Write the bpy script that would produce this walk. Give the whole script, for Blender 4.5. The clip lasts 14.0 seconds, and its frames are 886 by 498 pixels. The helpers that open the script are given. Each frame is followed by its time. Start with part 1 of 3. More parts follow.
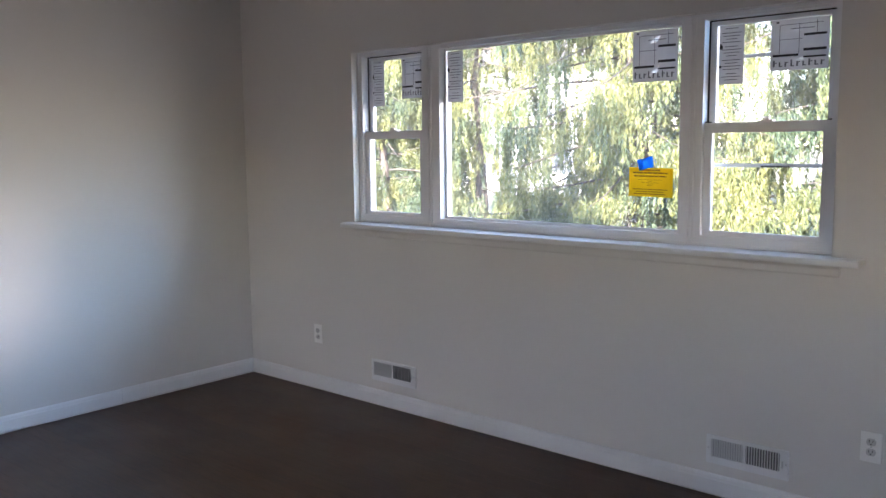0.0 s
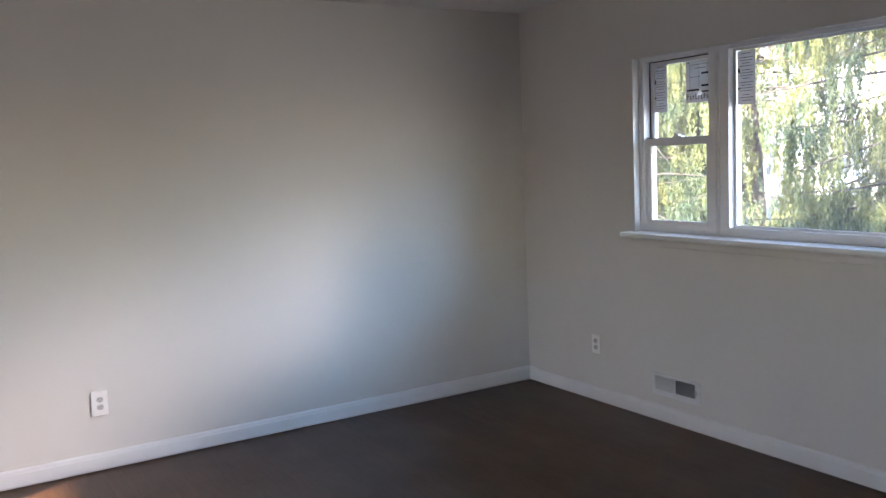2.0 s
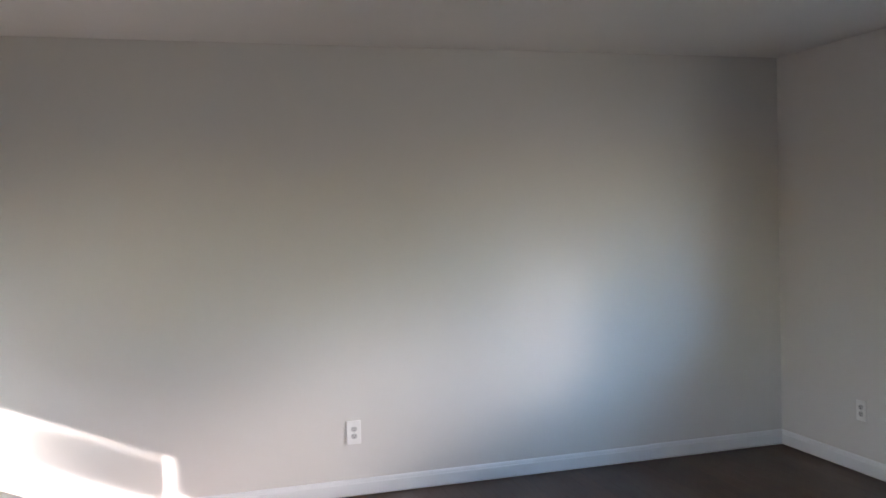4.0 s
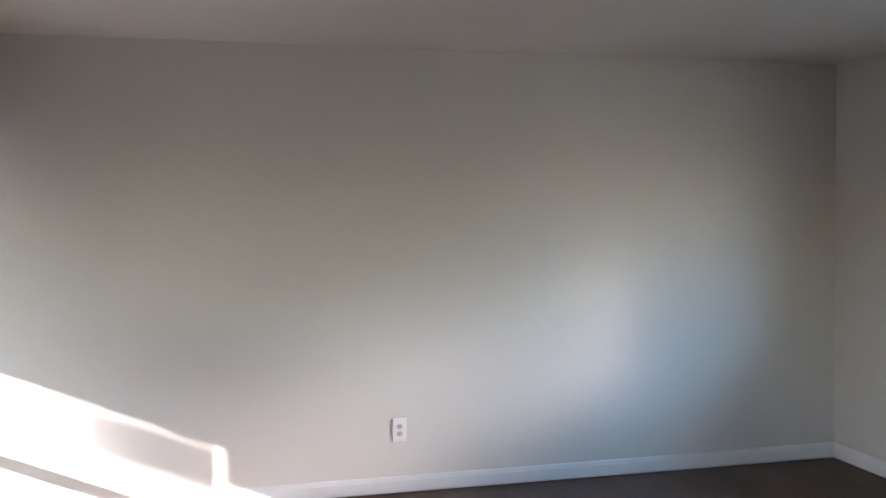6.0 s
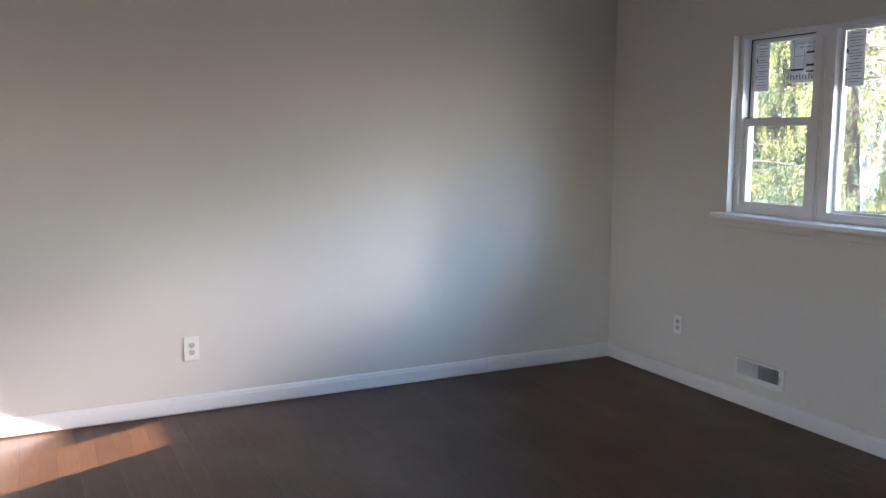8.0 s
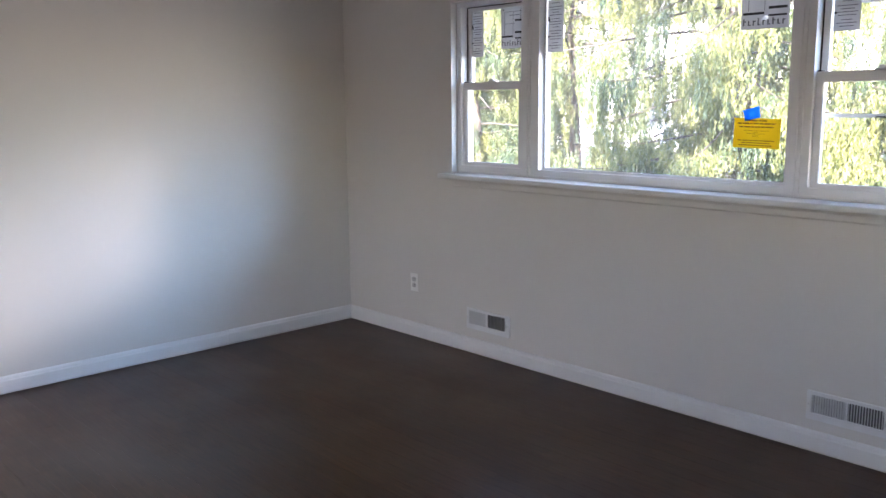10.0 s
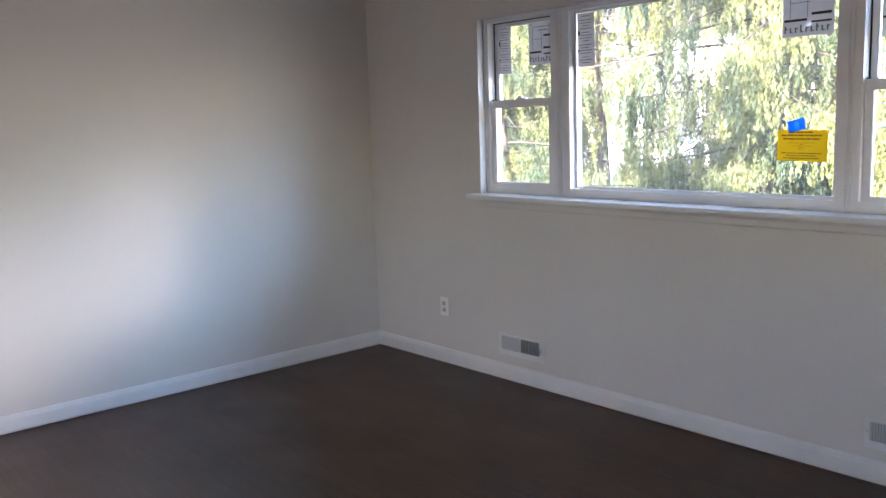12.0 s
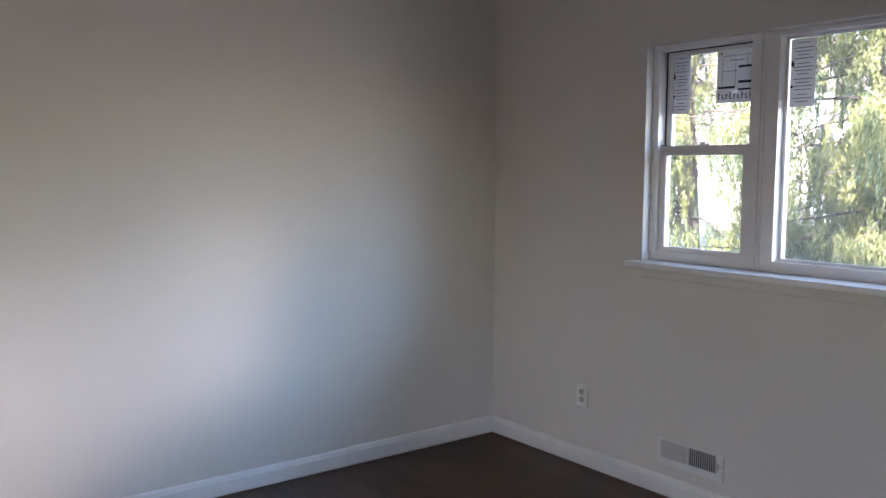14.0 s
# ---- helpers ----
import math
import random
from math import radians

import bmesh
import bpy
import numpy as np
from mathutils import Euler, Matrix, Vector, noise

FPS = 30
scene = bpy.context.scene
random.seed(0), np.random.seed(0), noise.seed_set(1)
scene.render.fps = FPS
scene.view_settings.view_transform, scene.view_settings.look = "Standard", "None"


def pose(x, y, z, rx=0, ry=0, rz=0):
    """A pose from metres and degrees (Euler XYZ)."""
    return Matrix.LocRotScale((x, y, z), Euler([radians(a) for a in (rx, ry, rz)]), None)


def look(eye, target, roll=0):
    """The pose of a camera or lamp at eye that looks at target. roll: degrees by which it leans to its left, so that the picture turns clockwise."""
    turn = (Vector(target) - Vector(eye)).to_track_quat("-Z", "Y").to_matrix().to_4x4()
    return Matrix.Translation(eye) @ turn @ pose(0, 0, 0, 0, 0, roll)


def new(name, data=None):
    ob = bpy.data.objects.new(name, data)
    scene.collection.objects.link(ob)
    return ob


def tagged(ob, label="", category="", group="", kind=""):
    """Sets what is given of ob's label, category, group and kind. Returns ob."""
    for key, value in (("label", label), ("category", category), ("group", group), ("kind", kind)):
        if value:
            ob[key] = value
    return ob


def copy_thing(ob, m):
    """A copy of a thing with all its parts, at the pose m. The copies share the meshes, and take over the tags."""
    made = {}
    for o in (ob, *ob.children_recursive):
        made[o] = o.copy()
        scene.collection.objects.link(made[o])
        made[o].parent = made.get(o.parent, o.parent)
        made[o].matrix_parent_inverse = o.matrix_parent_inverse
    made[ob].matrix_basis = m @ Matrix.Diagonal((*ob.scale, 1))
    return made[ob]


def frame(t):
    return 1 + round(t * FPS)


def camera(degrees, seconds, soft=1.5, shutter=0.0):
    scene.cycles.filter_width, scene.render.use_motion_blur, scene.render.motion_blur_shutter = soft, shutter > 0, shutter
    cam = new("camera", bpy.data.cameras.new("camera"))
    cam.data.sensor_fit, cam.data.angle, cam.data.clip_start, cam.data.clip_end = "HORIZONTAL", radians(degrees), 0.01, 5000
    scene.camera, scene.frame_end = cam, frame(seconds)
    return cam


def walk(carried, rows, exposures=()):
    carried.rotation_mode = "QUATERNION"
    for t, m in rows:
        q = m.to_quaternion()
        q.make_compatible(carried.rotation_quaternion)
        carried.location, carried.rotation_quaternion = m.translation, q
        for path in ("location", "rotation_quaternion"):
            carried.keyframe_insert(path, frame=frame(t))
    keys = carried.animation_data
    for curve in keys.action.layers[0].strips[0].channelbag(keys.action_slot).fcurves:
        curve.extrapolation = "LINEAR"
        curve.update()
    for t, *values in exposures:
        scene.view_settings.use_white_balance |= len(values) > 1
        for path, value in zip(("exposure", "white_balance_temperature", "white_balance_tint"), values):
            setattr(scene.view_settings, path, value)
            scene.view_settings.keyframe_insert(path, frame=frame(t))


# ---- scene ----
cam = camera(54.6, 14.0)
EXPOSURE, KELVIN, TINT = 3.45, 6320, 25
PATH = [
    (0, (-3.411, -4.679, 1.499), (-1.915, -3.374, 1.26), -0.6),
    (0.5, (-3.421, -4.662, 1.515), (-1.971, -3.307, 1.271), -0.9),
    (1, (-3.428, -4.636, 1.509), (-2.113, -3.149, 1.267), -1.4),
    (1.5, (-3.445, -4.608, 1.514), (-2.28, -3.0, 1.28), -2.2),
    (2, (-3.474, -4.59, 1.524), (-2.433, -2.895, 1.313), -2.4),
    (2.5, (-3.494, -4.592, 1.528), (-2.591, -2.815, 1.364), -2.6),
    (3, (-3.519, -4.596, 1.514), (-2.796, -2.734, 1.405), -2.4),
    (3.5, (-3.546, -4.589, 1.511), (-2.92, -2.692, 1.422), -2.1),
    (4, (-3.574, -4.586, 1.511), (-3.006, -2.67, 1.435), -1.7),
    (6.5, (-3.574, -4.631, 1.512), (-3.125, -2.683, 1.436), -0.4),
    (7, (-3.563, -4.621, 1.519), (-3.031, -2.699, 1.362), -0.2),
    (7.5, (-3.523, -4.627, 1.51), (-2.816, -2.768, 1.301), -0.1),
    (8, (-3.547, -4.598, 1.48), (-2.662, -2.823, 1.219), 0.2),
    (8.5, (-3.477, -4.596, 1.503), (-2.413, -2.933, 1.183), -0.1),
    (9, (-3.47, -4.672, 1.476), (-2.197, -3.167, 1.139), -0.4),
    (9.2, (-3.479, -4.673, 1.467), (-2.131, -3.235, 1.126), -0.2),
    (11.3, (-3.475, -4.709, 1.495), (-2.161, -3.237, 1.173), -1.7),
    (11.5, (-3.474, -4.685, 1.484), (-2.165, -3.206, 1.172), -1.8),
    (12, (-3.383, -4.566, 1.469), (-2.084, -3.073, 1.178), -1.9),
    (12.5, (-3.35, -4.344, 1.48), (-2.055, -2.844, 1.203), -0.1),
    (13, (-3.355, -4.088, 1.491), (-2.069, -2.574, 1.261), 0.2),
    (13.5, (-3.257, -3.809, 1.485), (-1.955, -2.307, 1.266), 0.7),
    (14, (-3.115, -3.565, 1.467), (-1.897, -1.989, 1.284), 0.4),
]
walk(cam, [(t, look(eye, target, roll)) for t, eye, target, roll in PATH], [(0, EXPOSURE + 0.02, KELVIN, TINT), (4, EXPOSURE - 0.12, KELVIN, TINT - 5), (7.5, EXPOSURE - 0.12, KELVIN, TINT - 5), (9, EXPOSURE + 0.28, KELVIN, TINT), (11.5, EXPOSURE + 0.24, KELVIN, TINT), (12, EXPOSURE + 0.2, KELVIN, TINT), (14, EXPOSURE - 0.1, KELVIN, TINT)])

# ---- light ----
SUN_WAY = Vector((1.0, 0.42, -0.42)).normalized()

world = bpy.data.worlds.new("sky")
scene.world = world
world.use_nodes = True
wn = world.node_tree
wn.nodes.clear()
sky = wn.nodes.new("ShaderNodeTexSky")
sky.sky_type = "NISHITA"
sky.sun_disc = False
sky.sun_elevation = math.asin(-SUN_WAY.z)
sky.sun_rotation = radians(247)
back = wn.nodes.new("ShaderNodeBackground")
sky.dust_density = 0.35
back.inputs["Strength"].default_value = 0.15
wout = wn.nodes.new("ShaderNodeOutputWorld")
wn.links.new(sky.outputs["Color"], back.inputs["Color"])
wn.links.new(back.outputs["Background"], wout.inputs["Surface"])

sun_data = bpy.data.lights.new("sun", "SUN")
sun_data.energy = 5.0
sun_data.angle = radians(0.6)
sun_data.color = (1.0, 0.94, 0.85)
sun = new("sun", sun_data)
sun.matrix_world = look((-20, -8, 10), Vector((-20, -8, 10)) + SUN_WAY)


# added area lamps that stand in for sky light through the east window, from over the low south-eastern horizon
def sky_light(name, way, at_window, reach, wide, tall, watts, colour, spread):
    d = bpy.data.lights.new(name, "AREA")
    d.shape, d.size, d.size_y, d.energy, d.color, d.spread = "RECTANGLE", wide, tall, watts, colour, radians(spread)
    at = Vector(at_window) - Vector(way).normalized() * reach
    new(name, d).matrix_world = look(at, at + Vector(way))


sky_light("window_sky_low", (-1.4, 1.0, -0.56), (0.1, -2.3, 1.64), 0.9, 2.5, 0.85, 0.72, (1.0, 0.94, 0.87), 17)
sky_light("window_sky_high", (-0.55, 1.0, -0.42), (0.1, -2.1, 1.50), 1.0, 1.8, 1.0, 0.32, (0.34, 0.67, 1.0), 25)
# Added warm fill for the sunlit trees and horizon, brightening the wall and corner.
sky_light("window_fill_level", (-0.8, 1.0, -0.04), (0.1, -2.3, 1.55), 0.6, 2.2, 0.9, 0.28, (1.0, 0.93, 0.82), 62)


# ---- materials ----
def material(name):
    m = bpy.data.materials.new(name)
    m.use_nodes = True
    nt = m.node_tree
    return m, nt, nt.nodes["Principled BSDF"]


def noise_node(nt, scale, detail=4.0, coord="Object", stretch=None):
    tc = nt.nodes.new("ShaderNodeTexCoord")
    mp = nt.nodes.new("ShaderNodeMapping")
    if stretch:
        mp.inputs["Scale"].default_value = stretch
    n = nt.nodes.new("ShaderNodeTexNoise")
    n.inputs["Scale"].default_value = scale
    n.inputs["Detail"].default_value = detail
    nt.links.new(tc.outputs[coord], mp.inputs["Vector"])
    nt.links.new(mp.outputs["Vector"], n.inputs["Vector"])
    return n


def ramp(nt, source, stops):
    r = nt.nodes.new("ShaderNodeValToRGB")
    el = r.color_ramp.elements
    while len(el) < len(stops):
        el.new(0.5)
    for e, (p, c) in zip(el, stops):
        e.position, e.color = p, (*c, 1)
    nt.links.new(source, r.inputs["Fac"])
    return r


def bump(nt, bsdf, source, strength, distance):
    b = nt.nodes.new("ShaderNodeBump")
    b.inputs["Strength"].default_value = strength
    b.inputs["Distance"].default_value = distance
    nt.links.new(source, b.inputs["Height"])
    nt.links.new(b.outputs["Normal"], bsdf.inputs["Normal"])


def surface(name, low, high, rough=0.5, big=1.5, fine=220.0, relief=0.15, depth=0.0004, metal=0.0, stretch=None, coord="Object"):
    """A paint or other plain surface: two colours mixed by broad mottling, fine relief."""
    m, nt, b = material(name)
    n = noise_node(nt, big, 5.0, coord, stretch)
    r = ramp(nt, n.outputs["Fac"], [(0.3, low), (0.7, high)])
    nt.links.new(r.outputs["Color"], b.inputs["Base Color"])
    b.inputs["Roughness"].default_value = rough
    b.inputs["Metallic"].default_value = metal
    f = noise_node(nt, fine, 3.0, coord, stretch)
    bump(nt, b, f.outputs["Fac"], relief, depth)
    return m


WALL = surface("wall_paint", (0.615, 0.59, 0.555), (0.645, 0.62, 0.585), 0.52, 0.9, 260, 0.25, 0.0006)
CEIL = surface("ceiling_paint", (0.70, 0.68, 0.65), (0.73, 0.71, 0.68), 0.8, 0.9, 200, 0.3, 0.0006)
TRIM = surface("trim_paint", (0.70, 0.70, 0.70), (0.74, 0.74, 0.74), 0.42, 3.0, 60, 0.12, 0.0005)
VINYL = surface("window_vinyl", (0.77, 0.77, 0.78), (0.81, 0.81, 0.82), 0.38, 4.0, 300, 0.05, 0.0002)
SOCKET = surface("socket_plastic", (0.50, 0.49, 0.47), (0.55, 0.54, 0.52), 0.4, 20.0)
PLATE = surface("outlet_plastic", (0.78, 0.77, 0.74), (0.82, 0.81, 0.78), 0.3, 20.0, 300, 0.05, 0.0002)
DARK = surface("dark_gap", (0.012, 0.012, 0.013), (0.02, 0.02, 0.02), 0.8, 10.0)
REGISTER = surface("register_enamel", (0.66, 0.66, 0.66), (0.72, 0.72, 0.72), 0.4, 12.0, 300, 0.05, 0.0002)
# Dark backing colour that stands in for the shade inside the duct.
DUCT_SHADE = surface("duct_shade", (0.10, 0.10, 0.105), (0.14, 0.14, 0.145), 0.6, 12.0)
# Register enamel made greyer: the slats' shade is put into the colour.
SHADED_LOUVRE = surface("shaded_louvre", (0.50, 0.50, 0.50), (0.56, 0.56, 0.56), 0.45, 12.0)
SCREW = surface("screw_metal", (0.5, 0.5, 0.5), (0.6, 0.6, 0.6), 0.3, 60.0, metal=1.0)
INK = surface("label_ink", (0.006, 0.006, 0.007), (0.012, 0.012, 0.012), 0.6, 40.0)
GREYINK = surface("label_grey_print", (0.10, 0.10, 0.11), (0.14, 0.14, 0.15), 0.6, 40.0)
YELLOW_INK = surface("notice_print", (0.16, 0.10, 0.02), (0.20, 0.13, 0.03), 0.6, 40.0)
SIDING = surface("white_siding", (0.68, 0.68, 0.66), (0.75, 0.75, 0.73), 0.6, 0.6)
ROOFING = surface("roof_shingle", (0.07, 0.065, 0.06), (0.11, 0.10, 0.095), 0.9, 2.0, 30, 0.4, 0.01)
SHUTTER = surface("far_window_glass", (0.16, 0.17, 0.18), (0.24, 0.25, 0.26), 0.15, 2.0)
BARK = surface("bark", (0.045, 0.036, 0.030), (0.115, 0.09, 0.075), 0.9, 7.0, 30, 0.8, 0.02, stretch=(1, 1, 0.25))
TWIG = surface("twig_bark", (0.05, 0.042, 0.034), (0.09, 0.075, 0.06), 0.9, 9.0)
PLASTIC_Y = surface("yellow_plastic", (0.75, 0.50, 0.03), (0.8, 0.55, 0.05), 0.4, 3.0)
PLASTIC_G = surface("green_plastic", (0.05, 0.22, 0.03), (0.07, 0.26, 0.04), 0.4, 3.0)
GROUND = surface("dry_lawn", (0.15, 0.14, 0.08), (0.30, 0.28, 0.22), 0.95, 0.35, 12, 0.8, 0.03)
CONCRETE = surface("concrete", (0.06, 0.058, 0.055), (0.09, 0.088, 0.085), 0.9, 1.2, 60, 0.4, 0.003)


def paper(name, low, high, through_light):
    m, nt, b = material(name)
    n = noise_node(nt, 14.0)
    r = ramp(nt, n.outputs["Fac"], [(0.3, low), (0.7, high)])
    nt.links.new(r.outputs["Color"], b.inputs["Base Color"])
    b.inputs["Roughness"].default_value = 0.85
    tl = nt.nodes.new("ShaderNodeBsdfTranslucent")
    nt.links.new(r.outputs["Color"], tl.inputs["Color"])
    mix = nt.nodes.new("ShaderNodeMixShader")
    mix.inputs["Fac"].default_value = through_light
    nt.links.new(b.outputs["BSDF"], mix.inputs[1])
    nt.links.new(tl.outputs["BSDF"], mix.inputs[2])
    nt.links.new(mix.outputs["Shader"], nt.nodes["Material Output"].inputs["Surface"])
    return m


LABEL = paper("label_paper", (0.62, 0.62, 0.64), (0.70, 0.70, 0.71), 0.30)
NOTICE = paper("yellow_notice_paper", (0.72, 0.55, 0.02), (0.78, 0.61, 0.04), 0.5)
TAPE = paper("blue_tape", (0.01, 0.28, 0.78), (0.02, 0.33, 0.85), 0.55)


def glass(name, tone, veil):
    m, nt, b = material(name)
    nt.nodes.remove(b)
    tr = nt.nodes.new("ShaderNodeBsdfTransparent")
    tr.inputs["Color"].default_value = (*tone, 1)
    gl = nt.nodes.new("ShaderNodeBsdfGlossy")
    gl.inputs["Roughness"].default_value = 0.02
    lw = nt.nodes.new("ShaderNodeLayerWeight")
    lw.inputs["Blend"].default_value = 0.5
    rise = nt.nodes.new("ShaderNodeMath")
    rise.operation = "POWER"
    rise.inputs[1].default_value = 4.0
    nt.links.new(lw.outputs["Facing"], rise.inputs[0])
    gloss = nt.nodes.new("ShaderNodeMapRange")
    gloss.inputs["To Min"].default_value = 0.03
    gloss.inputs["To Max"].default_value = 0.8
    nt.links.new(rise.outputs["Value"], gloss.inputs["Value"])
    mix = nt.nodes.new("ShaderNodeMixShader")
    nt.links.new(gloss.outputs["Result"], mix.inputs["Fac"])
    nt.links.new(tr.outputs["BSDF"], mix.inputs[1])
    nt.links.new(gl.outputs["BSDF"], mix.inputs[2])
    # Translucent veil puts the washed-out haze of the bright outdoors into the glass.
    haze = nt.nodes.new("ShaderNodeBsdfTranslucent")
    haze.inputs["Color"].default_value = (0.85, 0.87, 0.9, 1)
    mottle = noise_node(nt, 3.0, 5.0, "Object", (1.0, 1.0, 0.6))
    amount = nt.nodes.new("ShaderNodeMapRange")
    amount.inputs["From Min"].default_value = 0.35
    amount.inputs["From Max"].default_value = 0.7
    amount.inputs["To Min"].default_value = veil * 0.7
    amount.inputs["To Max"].default_value = veil * 1.4
    nt.links.new(mottle.outputs["Fac"], amount.inputs["Value"])
    hazed = nt.nodes.new("ShaderNodeMixShader")
    nt.links.new(amount.outputs["Result"], hazed.inputs["Fac"])
    nt.links.new(mix.outputs["Shader"], hazed.inputs[1])
    nt.links.new(haze.outputs["BSDF"], hazed.inputs[2])
    nt.links.new(hazed.outputs["Shader"], nt.nodes["Material Output"].inputs["Surface"])
    return m


GLASS = glass("window_glass", (0.95, 0.965, 0.96), 0.022)


def sun_mask():
    """An added mask on glass that shades the sun patch: dense at one end, thinning out along its length and at its
    edges.
    """
    m, nt, b = material("shade_film")
    nt.nodes.remove(b)
    tc = nt.nodes.new("ShaderNodeTexCoord")
    sp = nt.nodes.new("ShaderNodeSeparateXYZ")
    nt.links.new(tc.outputs["Generated"], sp.inputs["Vector"])
    def span(source, a, c, lo, hi):
        r = nt.nodes.new("ShaderNodeMapRange")
        r.interpolation_type = "SMOOTHSTEP"
        for k, q in (("From Min", a), ("From Max", c), ("To Min", lo), ("To Max", hi)):
            r.inputs[k].default_value = q
        nt.links.new(source, r.inputs["Value"])
        return r.outputs["Result"]
    def times(p, q):
        k = nt.nodes.new("ShaderNodeMath")
        k.operation = "MULTIPLY"
        nt.links.new(p, k.inputs[0])
        nt.links.new(q, k.inputs[1])
        return k.outputs["Value"]
    along = span(sp.outputs["X"], 0.0, 0.8, 0.0, 1.0)
    rim = times(span(sp.outputs["Z"], 0.0, 0.3, 0.0, 1.0), span(sp.outputs["Z"], 0.7, 1.0, 1.0, 0.25))
    solid_end = times(span(sp.outputs["X"], 0.74, 0.80, 0.0, 0.6), span(sp.outputs["Z"], 0.0, 0.3, 0.3, 1.0))
    most = nt.nodes.new("ShaderNodeMath")
    most.operation = "MAXIMUM"
    nt.links.new(times(along, rim), most.inputs[0])
    nt.links.new(solid_end, most.inputs[1])
    r = ramp(nt, most.outputs["Value"], [(0.0, (0.95, 0.95, 0.95)), (0.25, (0.5, 0.5, 0.5)), (0.6, (0.16, 0.16, 0.16)), (1.0, (0.03, 0.03, 0.03))])
    tr = nt.nodes.new("ShaderNodeBsdfTransparent")
    nt.links.new(r.outputs["Color"], tr.inputs["Color"])
    nt.links.new(tr.outputs["BSDF"], nt.nodes["Material Output"].inputs["Surface"])
    return m


FILM = sun_mask()


def floor_wood():
    m, nt, b = material("stained_oak")
    info = nt.nodes.new("ShaderNodeObjectInfo")
    where = nt.nodes.new("ShaderNodeNewGeometry")
    grain = noise_node(nt, 9.0, 8.0, "Object", (9.0, 0.7, 1.0))
    r = ramp(nt, grain.outputs["Fac"], [(0.25, (0.046, 0.020, 0.0085)), (0.55, (0.070, 0.031, 0.013)), (0.8, (0.092, 0.041, 0.018))])
    tone = nt.nodes.new("ShaderNodeMapRange")
    tone.inputs["To Min"].default_value = 0.72
    tone.inputs["To Max"].default_value = 1.0
    nt.links.new(info.outputs["Random"], tone.inputs["Value"])
    mul = nt.nodes.new("ShaderNodeVectorMath")
    mul.operation = "SCALE"
    nt.links.new(r.outputs["Color"], mul.inputs[0])
    nt.links.new(tone.outputs["Result"], mul.inputs["Scale"])
    nt.links.new(mul.outputs["Vector"], b.inputs["Base Color"])
    mottle = nt.nodes.new("ShaderNodeTexNoise")
    mottle.inputs["Scale"].default_value = 2.2
    mottle.inputs["Detail"].default_value = 5.0
    nt.links.new(where.outputs["Position"], mottle.inputs["Vector"])
    nt.links.new(where.outputs["Position"], grain.inputs["Vector"].links[0].from_node.inputs["Vector"])
    rr = nt.nodes.new("ShaderNodeMapRange")
    rr.inputs["To Min"].default_value = 0.20
    rr.inputs["To Max"].default_value = 0.52
    nt.links.new(mottle.outputs["Fac"], rr.inputs["Value"])
    nt.links.new(rr.outputs["Result"], b.inputs["Roughness"])
    b.inputs["Specular IOR Level"].default_value = 0.3
    bump(nt, b, grain.outputs["Fac"], 0.12, 0.0006)
    return m


WOOD = floor_wood()


def foliage(name, stops):
    m, nt, b = material(name)
    geo = nt.nodes.new("ShaderNodeNewGeometry")
    r = ramp(nt, geo.outputs["Random Per Island"], stops)
    # Broad noise paints warm sunlit and bluish shaded masses into the needle colour.
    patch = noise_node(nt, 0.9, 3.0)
    sun_shade = ramp(nt, patch.outputs["Fac"], [(0.40, (0.52, 0.72, 0.95)), (0.58, (1.4, 1.36, 1.2))])
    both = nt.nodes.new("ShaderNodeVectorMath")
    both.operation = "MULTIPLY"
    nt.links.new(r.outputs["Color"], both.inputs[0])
    nt.links.new(sun_shade.outputs["Color"], both.inputs[1])
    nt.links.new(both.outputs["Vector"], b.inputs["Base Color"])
    b.inputs["Roughness"].default_value = 0.6
    tl = nt.nodes.new("ShaderNodeBsdfTranslucent")
    nt.links.new(both.outputs["Vector"], tl.inputs["Color"])
    mix = nt.nodes.new("ShaderNodeMixShader")
    mix.inputs["Fac"].default_value = 0.4
    nt.links.new(b.outputs["BSDF"], mix.inputs[1])
    nt.links.new(tl.outputs["BSDF"], mix.inputs[2])
    nt.links.new(mix.outputs["Shader"], nt.nodes["Material Output"].inputs["Surface"])
    return m


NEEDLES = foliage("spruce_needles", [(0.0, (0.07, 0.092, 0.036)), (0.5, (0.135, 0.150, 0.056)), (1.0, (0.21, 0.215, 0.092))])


# ---- mesh helpers ----
def box(bm, x0, x1, y0, y1, z0, z1, bevel=0.0, segments=2):
    made = bmesh.ops.create_cube(bm, size=1.0)["verts"]
    for v in made:
        v.co = Vector(((x0 + x1) / 2 + v.co.x * (x1 - x0), (y0 + y1) / 2 + v.co.y * (y1 - y0), (z0 + z1) / 2 + v.co.z * (z1 - z0)))
    if bevel:
        edges = list({e for v in made for e in v.link_edges})
        bmesh.ops.bevel(bm, geom=edges, offset=bevel, segments=segments, affect="EDGES", profile=0.6)
    return bm


def boxes(*rows, bevel=0.0):
    bm = bmesh.new()
    for row in rows:
        box(bm, *row, bevel=bevel)
    return bm


